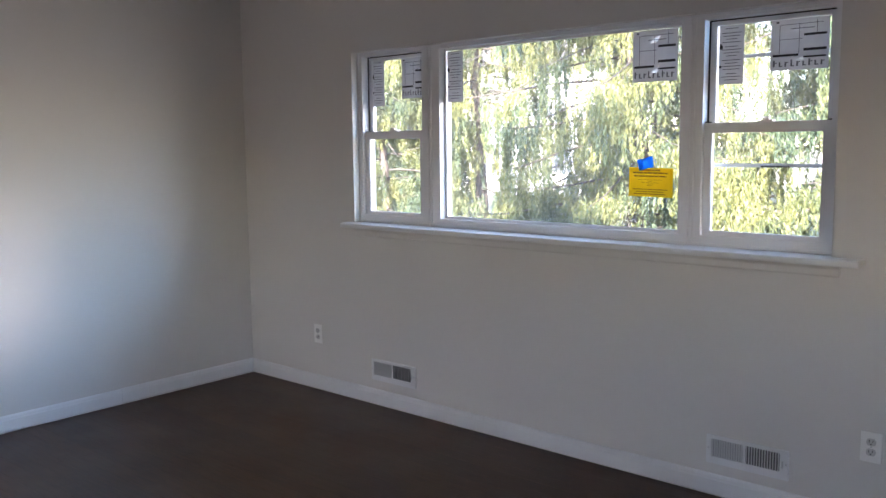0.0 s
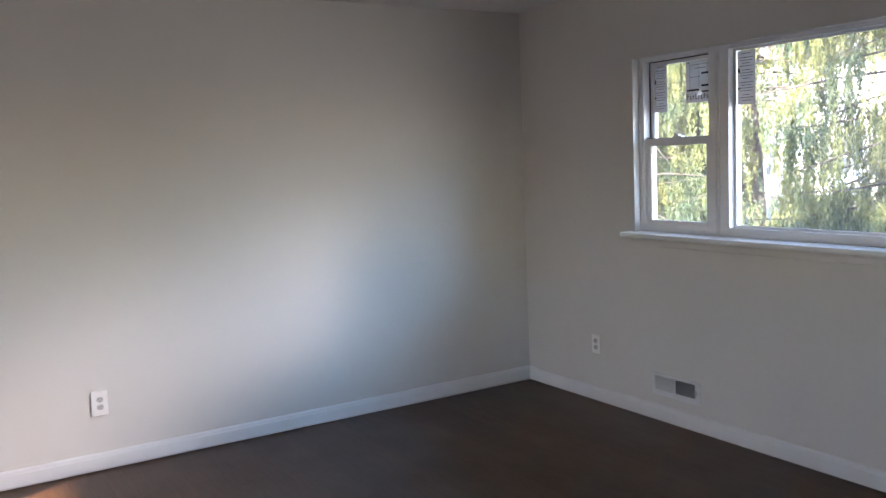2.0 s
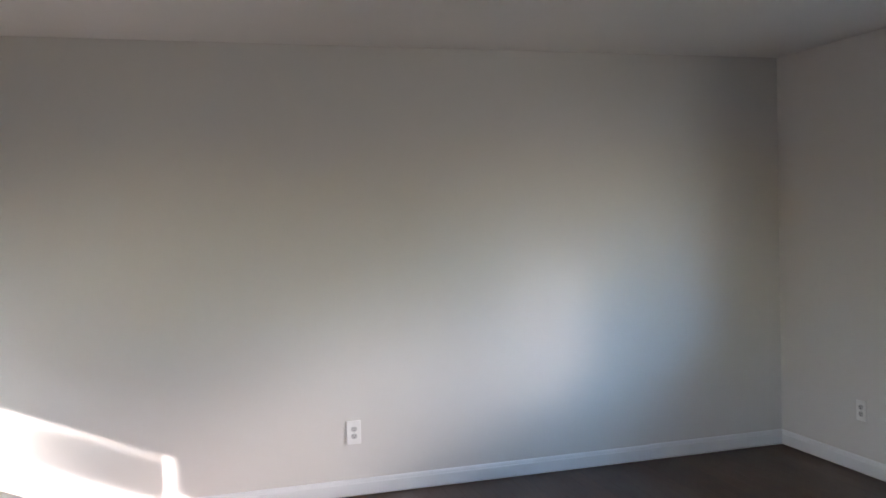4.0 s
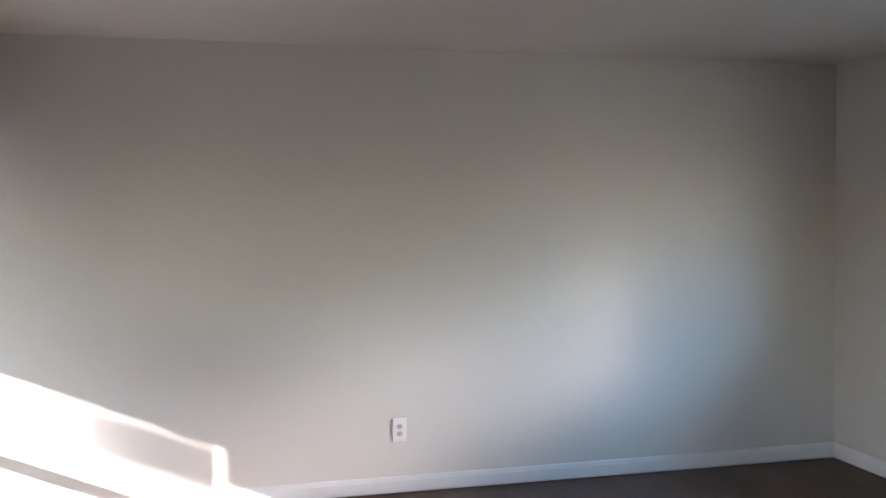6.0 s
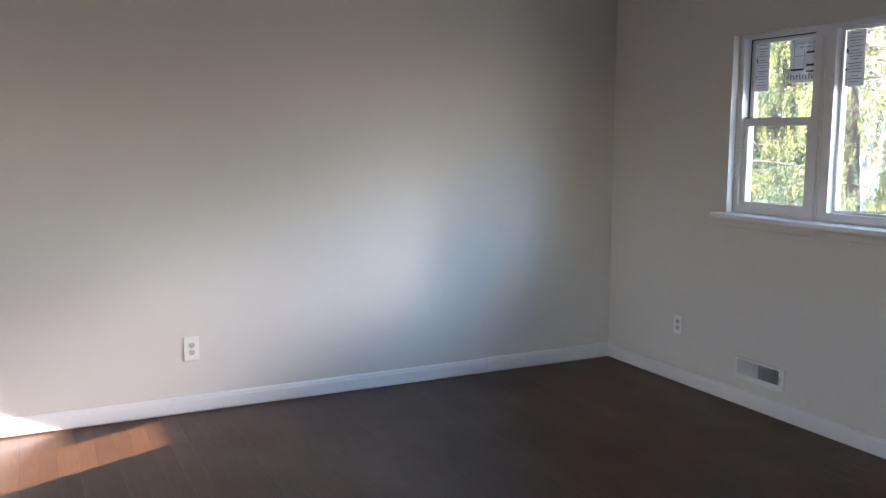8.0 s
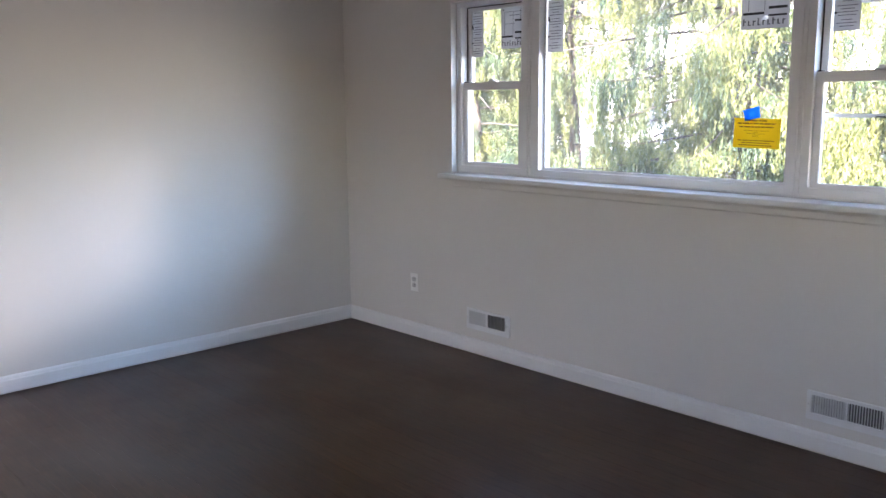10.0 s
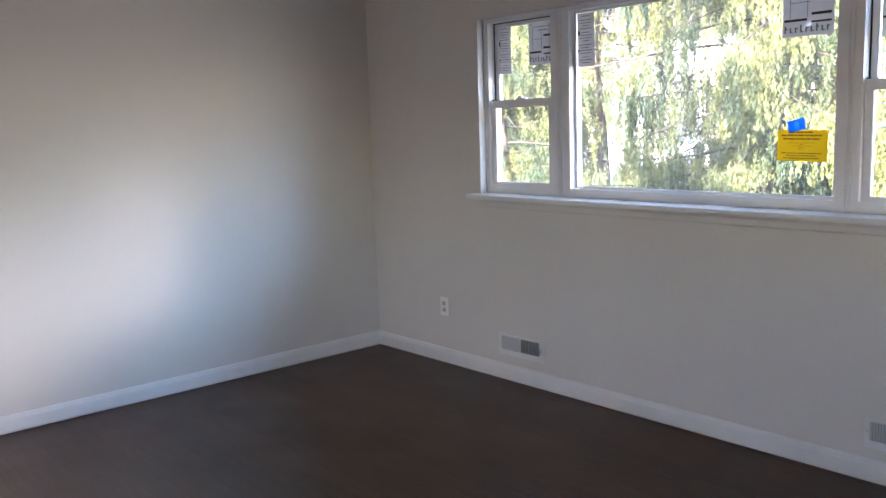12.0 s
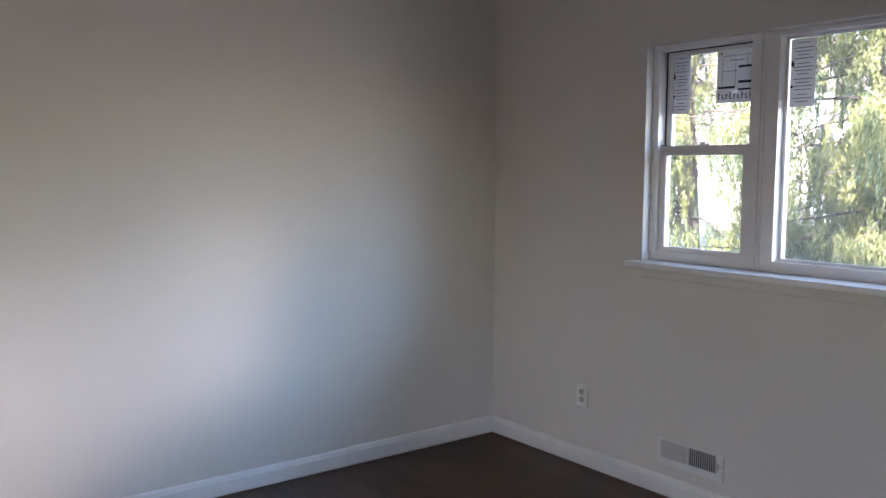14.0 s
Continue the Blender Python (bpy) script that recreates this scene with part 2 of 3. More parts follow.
def tube(bm, points, radii, sides=8):
    rings = []
    for i, p in enumerate(points):
        p = Vector(p)
        a = Vector(points[max(i - 1, 0)])
        c = Vector(points[min(i + 1, len(points) - 1)])
        way = (c - a).normalized()
        u = way.orthogonal().normalized()
        w = way.cross(u)
        rings.append([bm.verts.new(p + radii[i] * (math.cos(k * math.tau / sides) * u + math.sin(k * math.tau / sides) * w)) for k in range(sides)])
    for r0, r1 in zip(rings, rings[1:]):
        for k in range(sides):
            bm.faces.new((r0[k], r0[(k + 1) % sides], r1[(k + 1) % sides], r1[k]))
    bm.faces.new(rings[0][::-1])
    bm.faces.new(rings[-1])
    return bm


def extrude_profile(bm, profile, start, end, across, up=Vector((0, 0, 1))):
    """A closed profile of (out, up) pairs, drawn from start to end."""
    rings = []
    for p in (Vector(start), Vector(end)):
        rings.append([bm.verts.new(p + across * a + up * b) for a, b in profile])
    n = len(profile)
    for k in range(n):
        bm.faces.new((rings[0][k], rings[0][(k + 1) % n], rings[1][(k + 1) % n], rings[1][k]))
    bm.faces.new(rings[0][::-1])
    bm.faces.new(rings[1])
    return bm


def slab_with_openings(us, zs, holes, v0, v1):
    """A slab in the u-z plane from depth v0 to v1, cut by lines us and zs; holes are (u0, u1, z0, z1)."""
    bm = bmesh.new()
    made = {}

    def vert(u, v, z):
        key = (round(u, 5), round(v, 5), round(z, 5))
        if key not in made:
            made[key] = bm.verts.new((u, v, z))
        return made[key]

    def solid(i, k):
        if not (0 <= i < len(us) - 1 and 0 <= k < len(zs) - 1):
            return False
        u, z = (us[i] + us[i + 1]) / 2, (zs[k] + zs[k + 1]) / 2
        return not any(a < u < b and c < z < d for a, b, c, d in holes)

    for i in range(len(us) - 1):
        for k in range(len(zs) - 1):
            if not solid(i, k):
                continue
            a, b, c, d = us[i], us[i + 1], zs[k], zs[k + 1]
            for v in (v0, v1):
                bm.faces.new([vert(a, v, c), vert(b, v, c), vert(b, v, d), vert(a, v, d)])
            for di, dk, p, q in ((-1, 0, (a, c), (a, d)), (1, 0, (b, c), (b, d)), (0, -1, (a, c), (b, c)), (0, 1, (a, d), (b, d))):
                if not solid(i + di, k + dk):
                    bm.faces.new([vert(p[0], v0, p[1]), vert(q[0], v0, q[1]), vert(q[0], v1, q[1]), vert(p[0], v1, p[1])])
    bmesh.ops.recalc_face_normals(bm, faces=bm.faces)
    return bm


def mesh_of(name, bm, mat, smooth=False):
    bmesh.ops.recalc_face_normals(bm, faces=bm.faces)
    data = bpy.data.meshes.new(name)
    bm.to_mesh(data)
    bm.free()
    data.materials.append(mat)
    if smooth:
        for p in data.polygons:
            p.use_smooth = True
    return data


def part(name, bm, mat, parent, label="", smooth=False):
    ob = new(name, mesh_of(name, bm, mat, smooth))
    ob.parent = parent
    if label:
        ob["label"] = label
    return ob


def structure(name, bm, mat, label, category, m=None):
    ob = new(name, mesh_of(name, bm, mat))
    if m is not None:
        ob.matrix_world = m
    return tagged(ob, label, category, kind="structure")


def thing(name, m, label, category, group="", kind=""):
    ob = new(name)
    ob.empty_display_size = 0.05
    ob.matrix_basis = m
    return tagged(ob, label, category, group, kind)


# Frames of the walls: local x runs to the right as one faces the wall, local y goes into it.
EAST = pose(0, 0, 0, 0, 0, -90)
WEST_X, SOUTH_Y, CEILING, THICK = -4.75, -6.8, 2.44, 0.16
HEAD, SILL_Z, LEFT, RIGHT = 2.028, 1.065, 1.025, 3.665

# ---- structure ----
structure("wall_east", slab_with_openings([-THICK, LEFT, RIGHT, 6.8 + THICK], [-0.05, SILL_Z - 0.03, HEAD, CEILING],
          [(LEFT, RIGHT, SILL_Z - 0.03, HEAD)], 0, THICK), WALL, "light greige painted wall with a wide triple window", "wall", EAST)
structure("wall_north", boxes((WEST_X - THICK, 0, 0, THICK, -0.05, CEILING)), WALL, "light greige painted plain wall with soft daylight glow", "wall")
structure("wall_south", slab_with_openings([WEST_X - THICK, -3.7, -1.9, 0], [-0.05, 0.9, 2.0, CEILING], [(-3.7, -1.9, 0.9, 2.0)], -THICK, 0), WALL,
          "light greige painted wall with an added wide window opening", "wall", pose(0, SOUTH_Y, 0))
# Unseen window, added to raise the ambient light in the room.
south_window = thing("window_3", pose(0, SOUTH_Y, 0), "unseen white-framed window, added in the wall behind to light the room", "window", kind="structure")
part("window_frame", slab_with_openings([-3.699, -3.64, -2.83, -2.77, -1.96, -1.901], [0.901, 0.96, 1.94, 1.999], [(-3.64, -2.83, 0.96, 1.94), (-2.77, -1.96, 0.96, 1.94)], -0.12, -0.05), TRIM, south_window)
# local u of the west wall runs along -y as in EAST
DOOR_U0, DOOR_U1, DOOR_H = 0.0, 1.28, 2.05
structure("wall_west", slab_with_openings([DOOR_U0, DOOR_U1, 1.5, 3.8, 6.8], [-0.05, 0.0, 0.95, DOOR_H, CEILING],
          [(DOOR_U0, DOOR_U1, 0.0, DOOR_H), (1.5, 3.8, 0.95, DOOR_H)], -THICK, 0), WALL,
          "light greige painted wall with a glazed door opening", "wall", pose(WEST_X, 0, 0, 0, 0, -90))
structure("ceiling", boxes((WEST_X - THICK, THICK, SOUTH_Y - THICK, THICK, CEILING + 0.001, CEILING + 0.15)), CEIL, "flat matt off-white painted ceiling", "ceiling")
floor = structure("floor", boxes((WEST_X - THICK, THICK, SOUTH_Y - THICK, THICK, -0.15, -0.012)), DARK, "dark brown stained hardwood strip floor with satin sheen", "floor")

BASE = [(0, 0), (0.013, 0), (0.013, 0.060), (0.0105, 0.066), (0.010, 0.073), (0.007, 0.080), (0.003, 0.084), (0, 0.085)]


def baseboard(start, end, across, gap):
    bm = extrude_profile(bmesh.new(), BASE, Vector(start) + Vector((0, 0, gap)), Vector(end) + Vector((0, 0, gap)), Vector(across))
    structure("baseboard", bm, TRIM, "white painted wooden baseboard with a rounded top", "baseboard")


baseboard((-0.95, 0, 0), (0, 0, 0), (0, -1, 0), 0.013)
baseboard((WEST_X, 0, 0), (-0.951, 0, 0), (0, -1, 0), 0.010)
baseboard((0, -0.0135, 0), (0, SOUTH_Y, 0), (-1, 0, 0), 0.011)
baseboard((WEST_X, -1.36, 0), (WEST_X, SOUTH_Y, 0), (1, 0, 0), 0.004)
baseboard((WEST_X + 0.0135, SOUTH_Y, 0), (-0.0135, SOUTH_Y, 0), (0, 1, 0), 0.004)

# ---- window ----
F0, F1 = 0.05, 0.145
window = thing("window_1", EAST, "white vinyl triple window with a picture pane between double-hung sashes", "window", kind="structure")
part("window_frame", slab_with_openings([LEFT, 1.058, 1.520, 1.645, 3.010, 3.112, 3.630, RIGHT], [SILL_Z, 1.108, 2.006, HEAD],
     [(1.058, 1.520, 1.108, 2.006), (1.645, 3.010, 1.108, 2.006), (3.112, 3.630, 1.108, 2.006)], F0, F1), VINYL, window)
# raised edge strips that ring each unit
for u0, u1 in ((LEFT, 1.572), (1.578, 3.060), (3.066, RIGHT)):
    part("frame_edge", slab_with_openings([u0 + 0.002, u0 + 0.012, u1 - 0.012, u1 - 0.002], [SILL_Z + 0.002, SILL_Z + 0.012, HEAD - 0.012, HEAD - 0.002],
         [(u0 + 0.012, u1 - 0.012, SILL_Z + 0.012, HEAD - 0.012)], F0 - 0.006, F0 - 0.0005), VINYL, window)


def pane(u0, u1, z0, z1, v, parent):
    ob = part("pane", boxes((u0, u1, v, v + 0.004, z0, z1)), GLASS, parent, "clear window glass")
    ob.visible_shadow = False
    return ob


def sash(name, u0, u1, z0, z1, v0, v1, stile, bottom, top):
    bm = slab_with_openings([u0, u0 + stile, u1 - stile, u1], [z0, z0 + bottom, z1 - top, z1], [(u0 + stile, u1 - stile, z0 + bottom, z1 - top)], v0, v1)
    bmesh.ops.bevel(bm, geom=[e for e in bm.edges if len(e.link_faces) == 2 and e.calc_face_angle() > 0.5], offset=0.003, segments=2, affect="EDGES")
    ob = part(name, bm, VINYL, window)
    pane(u0 + stile - 0.004, u1 - stile + 0.004, z0 + bottom - 0.004, z1 - top + 0.004, (v0 + v1) / 2, ob)
    return ob


for u0, u1 in ((1.060, 1.518), (3.114, 3.628)):
    low = sash("lower_sash", u0, u1, 1.098, 1.582, 0.066, 0.096, 0.033, 0.030, 0.042)
    sash("upper_sash", u0, u1, 1.545, 2.004, 0.102, 0.132, 0.030, 0.038, 0.022)
    mid = (u0 + u1) / 2
    lock = boxes((mid - 0.030, mid + 0.030, 0.062, 0.090, 1.5825, 1.590), bevel=0.002)
    box(lock, mid - 0.012, mid + 0.018, 0.052, 0.075, 1.590, 1.600, 0.002)
    part("sash_lock", lock, VINYL, window)
    for side in (u0 + 0.012, u1 - 0.012):
        part("tilt_latch", boxes((side - 0.010, side + 0.010, 0.070, 0.094, 1.5822, 1.587), bevel=0.001), DARK, window)
# dark track seams beside and above the sashes
for u0, u1 in ((1.058, 1.520), (3.112, 3.630)):
    part("track_seam", boxes((u0 + 0.0005, u0 + 0.006, 0.0975, 0.1005, 1.585, 2.003)), DARK, window)
    part("track_seam", boxes((u0 + 0.006, u1 - 0.006, 0.0975, 0.1005, 1.9995, 2.0045)), DARK, window)
pane(1.645, 3.010, 1.108, 2.006, 0.104, window)
part("glazing_bead", slab_with_openings([1.6455, 1.660, 2.995, 3.0095], [1.1085, 1.120, 1.994, 2.0055], [(1.660, 2.995, 1.120, 1.994)], 0.090, 0.103), VINYL, window)
for z in (1.404, 1.853):
    part("screen_bar", boxes((3.125, 3.618, 0.136, 0.142, z - 0.008, z + 0.008), bevel=0.0015), VINYL, window, "thin white crossbar behind the glass")
part("bar_handle", boxes((3.33, 3.45, 0.134, 0.1365, 1.396, 1.404)), DARK, window)
stool = boxes((0.985, 3.785, -0.082, -0.0005, SILL_Z - 0.028, SILL_Z - 0.002), bevel=0.006)
box(stool, LEFT + 0.002, RIGHT - 0.002, -0.02, 0.158, SILL_Z - 0.0275, SILL_Z - 0.0025)
box(stool, LEFT + 0.004, RIGHT - 0.004, 0.054, 0.156, SILL_Z - 0.0024, SILL_Z - 0.0003)
part("window_sill", stool, TRIM, window)
apron = bmesh.new()
extrude_profile(apron, [(0.0005, -0.050), (0.010, -0.050), (0.013, -0.043), (0.013, -0.02), (0.016, -0.008), (0.016, 0), (0.0005, 0)],
                (1.03, 0, SILL_Z - 0.0285), (3.70, 0, SILL_Z - 0.0285), Vector((0, -1, 0)))
part("sill_apron", apron, WALL, window, "greige painted apron board")


# ---- paper on the glass ----
def sticker_on_glass(name, u0, u1, z0, z1, v, paper_mat, label, category, tilt=0.0):
    m = EAST @ pose((u0 + u1) / 2, v, z0, 0, tilt, 0)
    ob = thing(name, m, label, category, "labels on the window glass")
    w = (u1 - u0) / 2
    bm = bmesh.new()
    bmesh.ops.create_grid(bm, x_segments=8, y_segments=8, size=0.5)
    for q in bm.verts:
        x, z = q.co.x * 2 * w, (q.co.y + 0.5) * (z1 - z0)
        q.co = Vector((x, -0.0007 + 0.0008 * math.sin(9 * q.co.x + 5 * q.co.y), z))
    bmesh.ops.solidify(bm, geom=bm.faces[:], thickness=0.0004)
    part("sheet", bm, paper_mat, ob)
    return ob, w, z1 - z0


def bars(ob, name, mat, rows):
    shapes_of = [(a, b, -0.0042, -0.0034, c, d) for a, b, c, d in rows]
    for one in [[q] for q in shapes_of] if mat is INK else [shapes_of]:
        part(name, boxes(*one), mat, ob)


def energy_label(u0, u1, z0, z1, v):
    ob, w, h = sticker_on_glass("window_label", u0, u1, z0, z1, v, LABEL, "pale grey paper energy label with black print on glass", "label")
    bars(ob, "black_bar", INK, [(0.15 * w, 0.92 * w, 0.655 * h, 0.70 * h), (0.15 * w, 0.92 * w, 0.36 * h, 0.41 * h), (-0.92 * w, -0.02 * w, 0.27 * h, 0.315 * h),
         (0.15 * w, 0.92 * w, 0.225 * h, 0.26 * h), (-0.82 * w, -0.72 * w, 0.935 * h, 0.965 * h)])
    # maker's name as a row of plain strokes
    strokes = []
    for i in range(9):
        a = (-0.9 + i * 0.205) * w
        strokes.append((a, a + 0.06 * w, 0.07 * h, (0.165 if i % 3 else 0.205) * h))
        strokes.append((a + 0.062 * w, a + 0.13 * w, (0.07 if i % 2 else 0.14) * h, (0.09 if i % 2 else 0.16) * h))
    bars(ob, "maker_mark", GREYINK, strokes)
    bars(ob, "grey_print", GREYINK, [(-0.7 * w, -0.68 * w, 0.33 * h, 0.9 * h), (-0.02 * w, 0.0, 0.33 * h, 0.9 * h), (0.58 * w, 0.60 * w, 0.7 * h, 0.95 * h),
         (-0.3 * w, 0.5 * w, 0.80 * h, 0.815 * h), (-0.7 * w, 0.1 * w, 0.60 * h, 0.61 * h), (-0.65 * w, 0.8 * w, 0.89 * h, 0.90 * h)])


def warning_label(u0, u1, z0, z1, v):
    ob, w, h = sticker_on_glass("window_label", u0, u1, z0, z1, v, LABEL, "narrow pale grey instruction label on window glass", "label")
    lines, z, i = [], 0.94, 0
    while z > 0.06:
        wide = (0.55, 0.80, 0.70, 0.45, 0.78)[i % 5]
        lines.append((-wide * w + 0.05 * w, wide * w, z * h, (z + 0.012) * h))
        z -= 0.052 if i % 4 else 0.075
        i += 1
    bars(ob, "grey_print", GREYINK, lines)
    bars(ob, "black_bar", INK, [(-0.93 * w, -0.68 * w, 0.60 * h, 0.66 * h), (-0.9 * w, -0.76 * w, 0.66 * h, 0.69 * h), (-0.93 * w, -0.76 * w, 0.28 * h, 0.32 * h)])


UP = 0.1165
energy_label(1.315, 1.500, 1.762, 1.981, UP - 0.0052)
warning_label(1.086, 1.178, 1.726, 1.985, UP - 0.0052)
energy_label(2.757, 2.972, 1.770, 1.992, 0.0975)
warning_label(1.664, 1.770, 1.727, 1.990, 0.0975)
energy_label(3.366, 3.590, 1.783, 1.980, UP - 0.0052)
warning_label(3.150, 3.256, 1.741, 1.980, UP - 0.0052)

notice, nw, nh = sticker_on_glass("yellow_notice", 2.745, 2.960, 1.262, 1.391, 0.0985, NOTICE, "yellow paper notice with dark print taped to the glass", "notice", 1.0)
rows = []
for z, wide, tall in ((0.90, 0.45, 0.045), (0.80, 0.82, 0.05), (0.69, 0.75, 0.045), (0.58, 0.55, 0.012), (0.53, 0.12, 0.012), (0.48, 0.40, 0.012), (0.43, 0.14, 0.012),
                      (0.38, 0.15, 0.012), (0.24, 0.80, 0.03), (0.16, 0.62, 0.03), (0.08, 0.74, 0.03)):
    x, k = -wide * nw, 0
    while x < wide * nw - 0.004:
        step = (0.022, 0.034, 0.016, 0.028)[k % 4]
        e = min(x + step, wide * nw)
        rows.append((x, e - 0.003, z * nh, (z + tall) * nh))
        x, k = x + step, k + 1
bars(notice, "printing", YELLOW_INK, rows)
tape = thing("tape_strip", EAST @ pose(2.835, 0.092, 1.385, 0, -10, 0), "bright blue painter's tape holding the notice on glass", "tape")
bm = bmesh.new()
bmesh.ops.create_grid(bm, x_segments=6, y_segments=3, size=0.5)
for q in bm.verts:
    ragged = 0.004 * math.sin(40 * q.co.x + 11 * q.co.y)
    q.co = Vector((q.co.x * 0.075 + ragged * q.co.y, 0.001 * math.sin(12 * q.co.x), (q.co.y + 0.5) * 0.052 + ragged))
bmesh.ops.solidify(bm, geom=bm.faces[:], thickness=0.0006)
part("tape_piece", bm, TAPE, tape)


# ---- outlets and registers ----
def outlet(m, width, height, depth, label):
    ob = thing("wall_outlet", m, label, "outlet", "wall outlets")
    part("cover_plate", boxes((-width / 2, width / 2, -depth, -0.0005, -height / 2, height / 2), bevel=0.0028), PLATE, ob)
    for dz in (0.0195, -0.0195):
        bm = bmesh.new()
        bmesh.ops.create_cone(bm, cap_ends=True, segments=24, radius1=0.0172, radius2=0.0168, depth=0.003, matrix=pose(0, -depth - 0.0012, dz, 90, 0, 0))
        for q in bm.verts:
            q.co.z = dz + max(-0.0135, min(0.0135, q.co.z - dz))
        socket = part("socket", bm, SOCKET, ob, "grey-shaded socket face")
        slots = boxes((-0.0075, -0.0050, -depth - 0.0032, -depth - 0.0022, dz - 0.001, dz + 0.008), (0.0050, 0.0075, -depth - 0.0032, -depth - 0.0022, dz + 0.0005, dz + 0.0075))
        bmesh.ops.create_cone(slots, cap_ends=True, segments=10, radius1=0.0028, radius2=0.0028, depth=0.001, matrix=pose(0, -depth - 0.0027, dz - 0.007, 90, 0, 0))
        part("slot", slots, DARK, socket)
    bm = bmesh.new()
    bmesh.ops.create_cone(bm, cap_ends=True, segments=12, radius1=0.0035, radius2=0.003, depth=0.0016, matrix=pose(0, -depth - 0.0007, 0, 90, 0, 0))
    part("screw", bm, SCREW, ob)
    return ob


outlet(pose(-2.752, 0, 0.352, 0, 0.5, 0), 0.078, 0.128, 0.011, "white double wall outlet standing slightly proud of the wall")
outlet(EAST @ pose(0.678, 0, 0.356, 0, -0.6, 0), 0.072, 0.116, 0.006, "white double wall outlet above the baseboard")
outlet(EAST @ pose(3.838, 0, 0.354, 0, 0, 0), 0.076, 0.118, 0.007, "white double wall outlet beside the floor-level register")


def register(m):
    ob = thing("wall_register", m, "white enamelled metal air register low on the wall", "air vent", "wall registers")
    w, h = 0.346, 0.124
    g = [(-0.152, -0.015), (-0.006, 0.137)]
    z0, z1 = -0.032, 0.046
    bm = slab_with_openings([-w / 2, g[0][0], g[0][1], g[1][0], g[1][1], w / 2], [-h / 2, z0, z1, h / 2], [(a, b, z0, z1) for a, b in g], -0.011, -0.0005)
    bmesh.ops.bevel(bm, geom=[e for e in bm.edges if len(e.link_faces) == 2 and e.calc_face_angle() > 0.5], offset=0.002, segments=2, affect="EDGES")
    part("face_plate", bm, REGISTER, ob)
    part("duct_back", boxes((-0.160, 0.145, -0.0006, -0.0002, z0 - 0.004, z1 + 0.004)), DUCT_SHADE, ob, "dark sheet standing in for the shaded duct behind the louvres")
    n = 13
    slats = {}
    for k, (a, b) in enumerate(g):
        slats[k] = mesh_of("slat", boxes((-0.0052, 0.0052, -0.0007, 0.0007, z0, z1)), SHADED_LOUVRE)
        for i in range(n):
            s = new("slat", slats[k])
            s.parent = ob
            s.matrix_basis = pose(a + (i + 0.5) * (b - a) / n, -0.0075, 0, 0, 0, 38 if k == 0 else -38)
            s.scale = (0.82 if k == 0 else 0.62, 1, 1)
    lever = boxes((0.146, 0.152, -0.017, -0.010, -0.012, 0.016), bevel=0.0015)
    part("lever", lever, SCREW, ob)
    for x in (-0.163, 0.163):
        bm = bmesh.new()
        bmesh.ops.create_cone(bm, cap_ends=True, segments=12, radius1=0.004, radius2=0.003, depth=0.002, matrix=pose(x, -0.012, 0.004, 90, 0, 0))
        part("screw", bm, SCREW, ob)
    return ob


reg = register(EAST @ pose(1.324, 0, 0.214))
copy_thing(reg, EAST @ pose(3.366, 0, 0.206))

GZ = -0.7
# ---- glazed door and porch on the west side, unseen and added to shape the sun patch ----
WEST = pose(WEST_X, 0, 0, 0, 0, -90)
door = thing("door_1", WEST, "unseen white glazed patio door, shaped to let the low sun in", "door", kind="structure")
part("door_frame", slab_with_openings([DOOR_U0 + 0.001, 0.010, 0.6, 1.258, DOOR_U1 - 0.001], [0.001, 0.02, 0.33, 0.372, 0.90, 2.0, DOOR_H - 0.001],
     [(0.010, 1.258, 0.02, 0.33), (0.010, 1.258, 0.372, 0.90), (0.010, 0.6, 0.90, 2.0)], -0.12, -0.06), TRIM, door)
# Upper pane, added to brighten the east wall near the corner.
dp = part("pane", boxes((0.010, 0.6, -0.092, -0.088, 0.905, 2.0)), GLASS, door)
dp.visible_shadow = False
dp = part("pane", boxes((0.010, 1.258, -0.092, -0.088, 0.372, 0.90)), GLASS, door)
dp.visible_shadow = False
dp = part("pane", boxes((0.010, 1.258, -0.092, -0.088, 0.02, 0.33)), GLASS, door)
dp.visible_shadow = False
# Unseen film, added to draw the grey shadow wedge within the sun patch.
film = bmesh.new()
film.faces.new([film.verts.new((u, -0.086, z)) for u, z in ((0.012, 0.785), (0.46, 0.815), (0.46, 0.50), (0.16, 0.50), (0.012, 0.66))])
part("shade_film", film, FILM, door, "added grey film on the lower glass that shades the sun patch")
# Unseen window, added to light the east wall from the west.
west_window = thing("window_2", WEST, "unseen white-framed window, added in the back wall to light the room", "window", kind="structure")
part("window_frame", slab_with_openings([1.501, 1.56, 2.62, 2.68, 3.74, 3.799], [0.951, 1.0, 2.0, 2.049], [(1.56, 2.62, 1.0, 2.0), (2.68, 3.74, 1.0, 2.0)], -0.12, -0.05), TRIM, west_window)
for a, b in ((1.56, 2.62), (2.68, 3.74)):
    wp = part("pane", boxes((a, b, -0.092, -0.088, 1.0, 2.0)), GLASS, west_window)
    wp.visible_shadow = False
# Unseen roof, fascia and hanging piece, added to cut the sun patch's outline.
porch = boxes((-7.62, WEST_X - THICK - 0.005, -9.5, 1.5, 2.40, 2.52), (-7.62, -7.50, -9.5, 1.5, 1.955, 2.40), (-7.58, -7.54, -2.005, -1.625, 1.75, 1.955))
structure("sun_cut_porch_roof", porch, SIDING, "unseen white porch roof with a deep fascia, added to cut the sun patch", "porch")
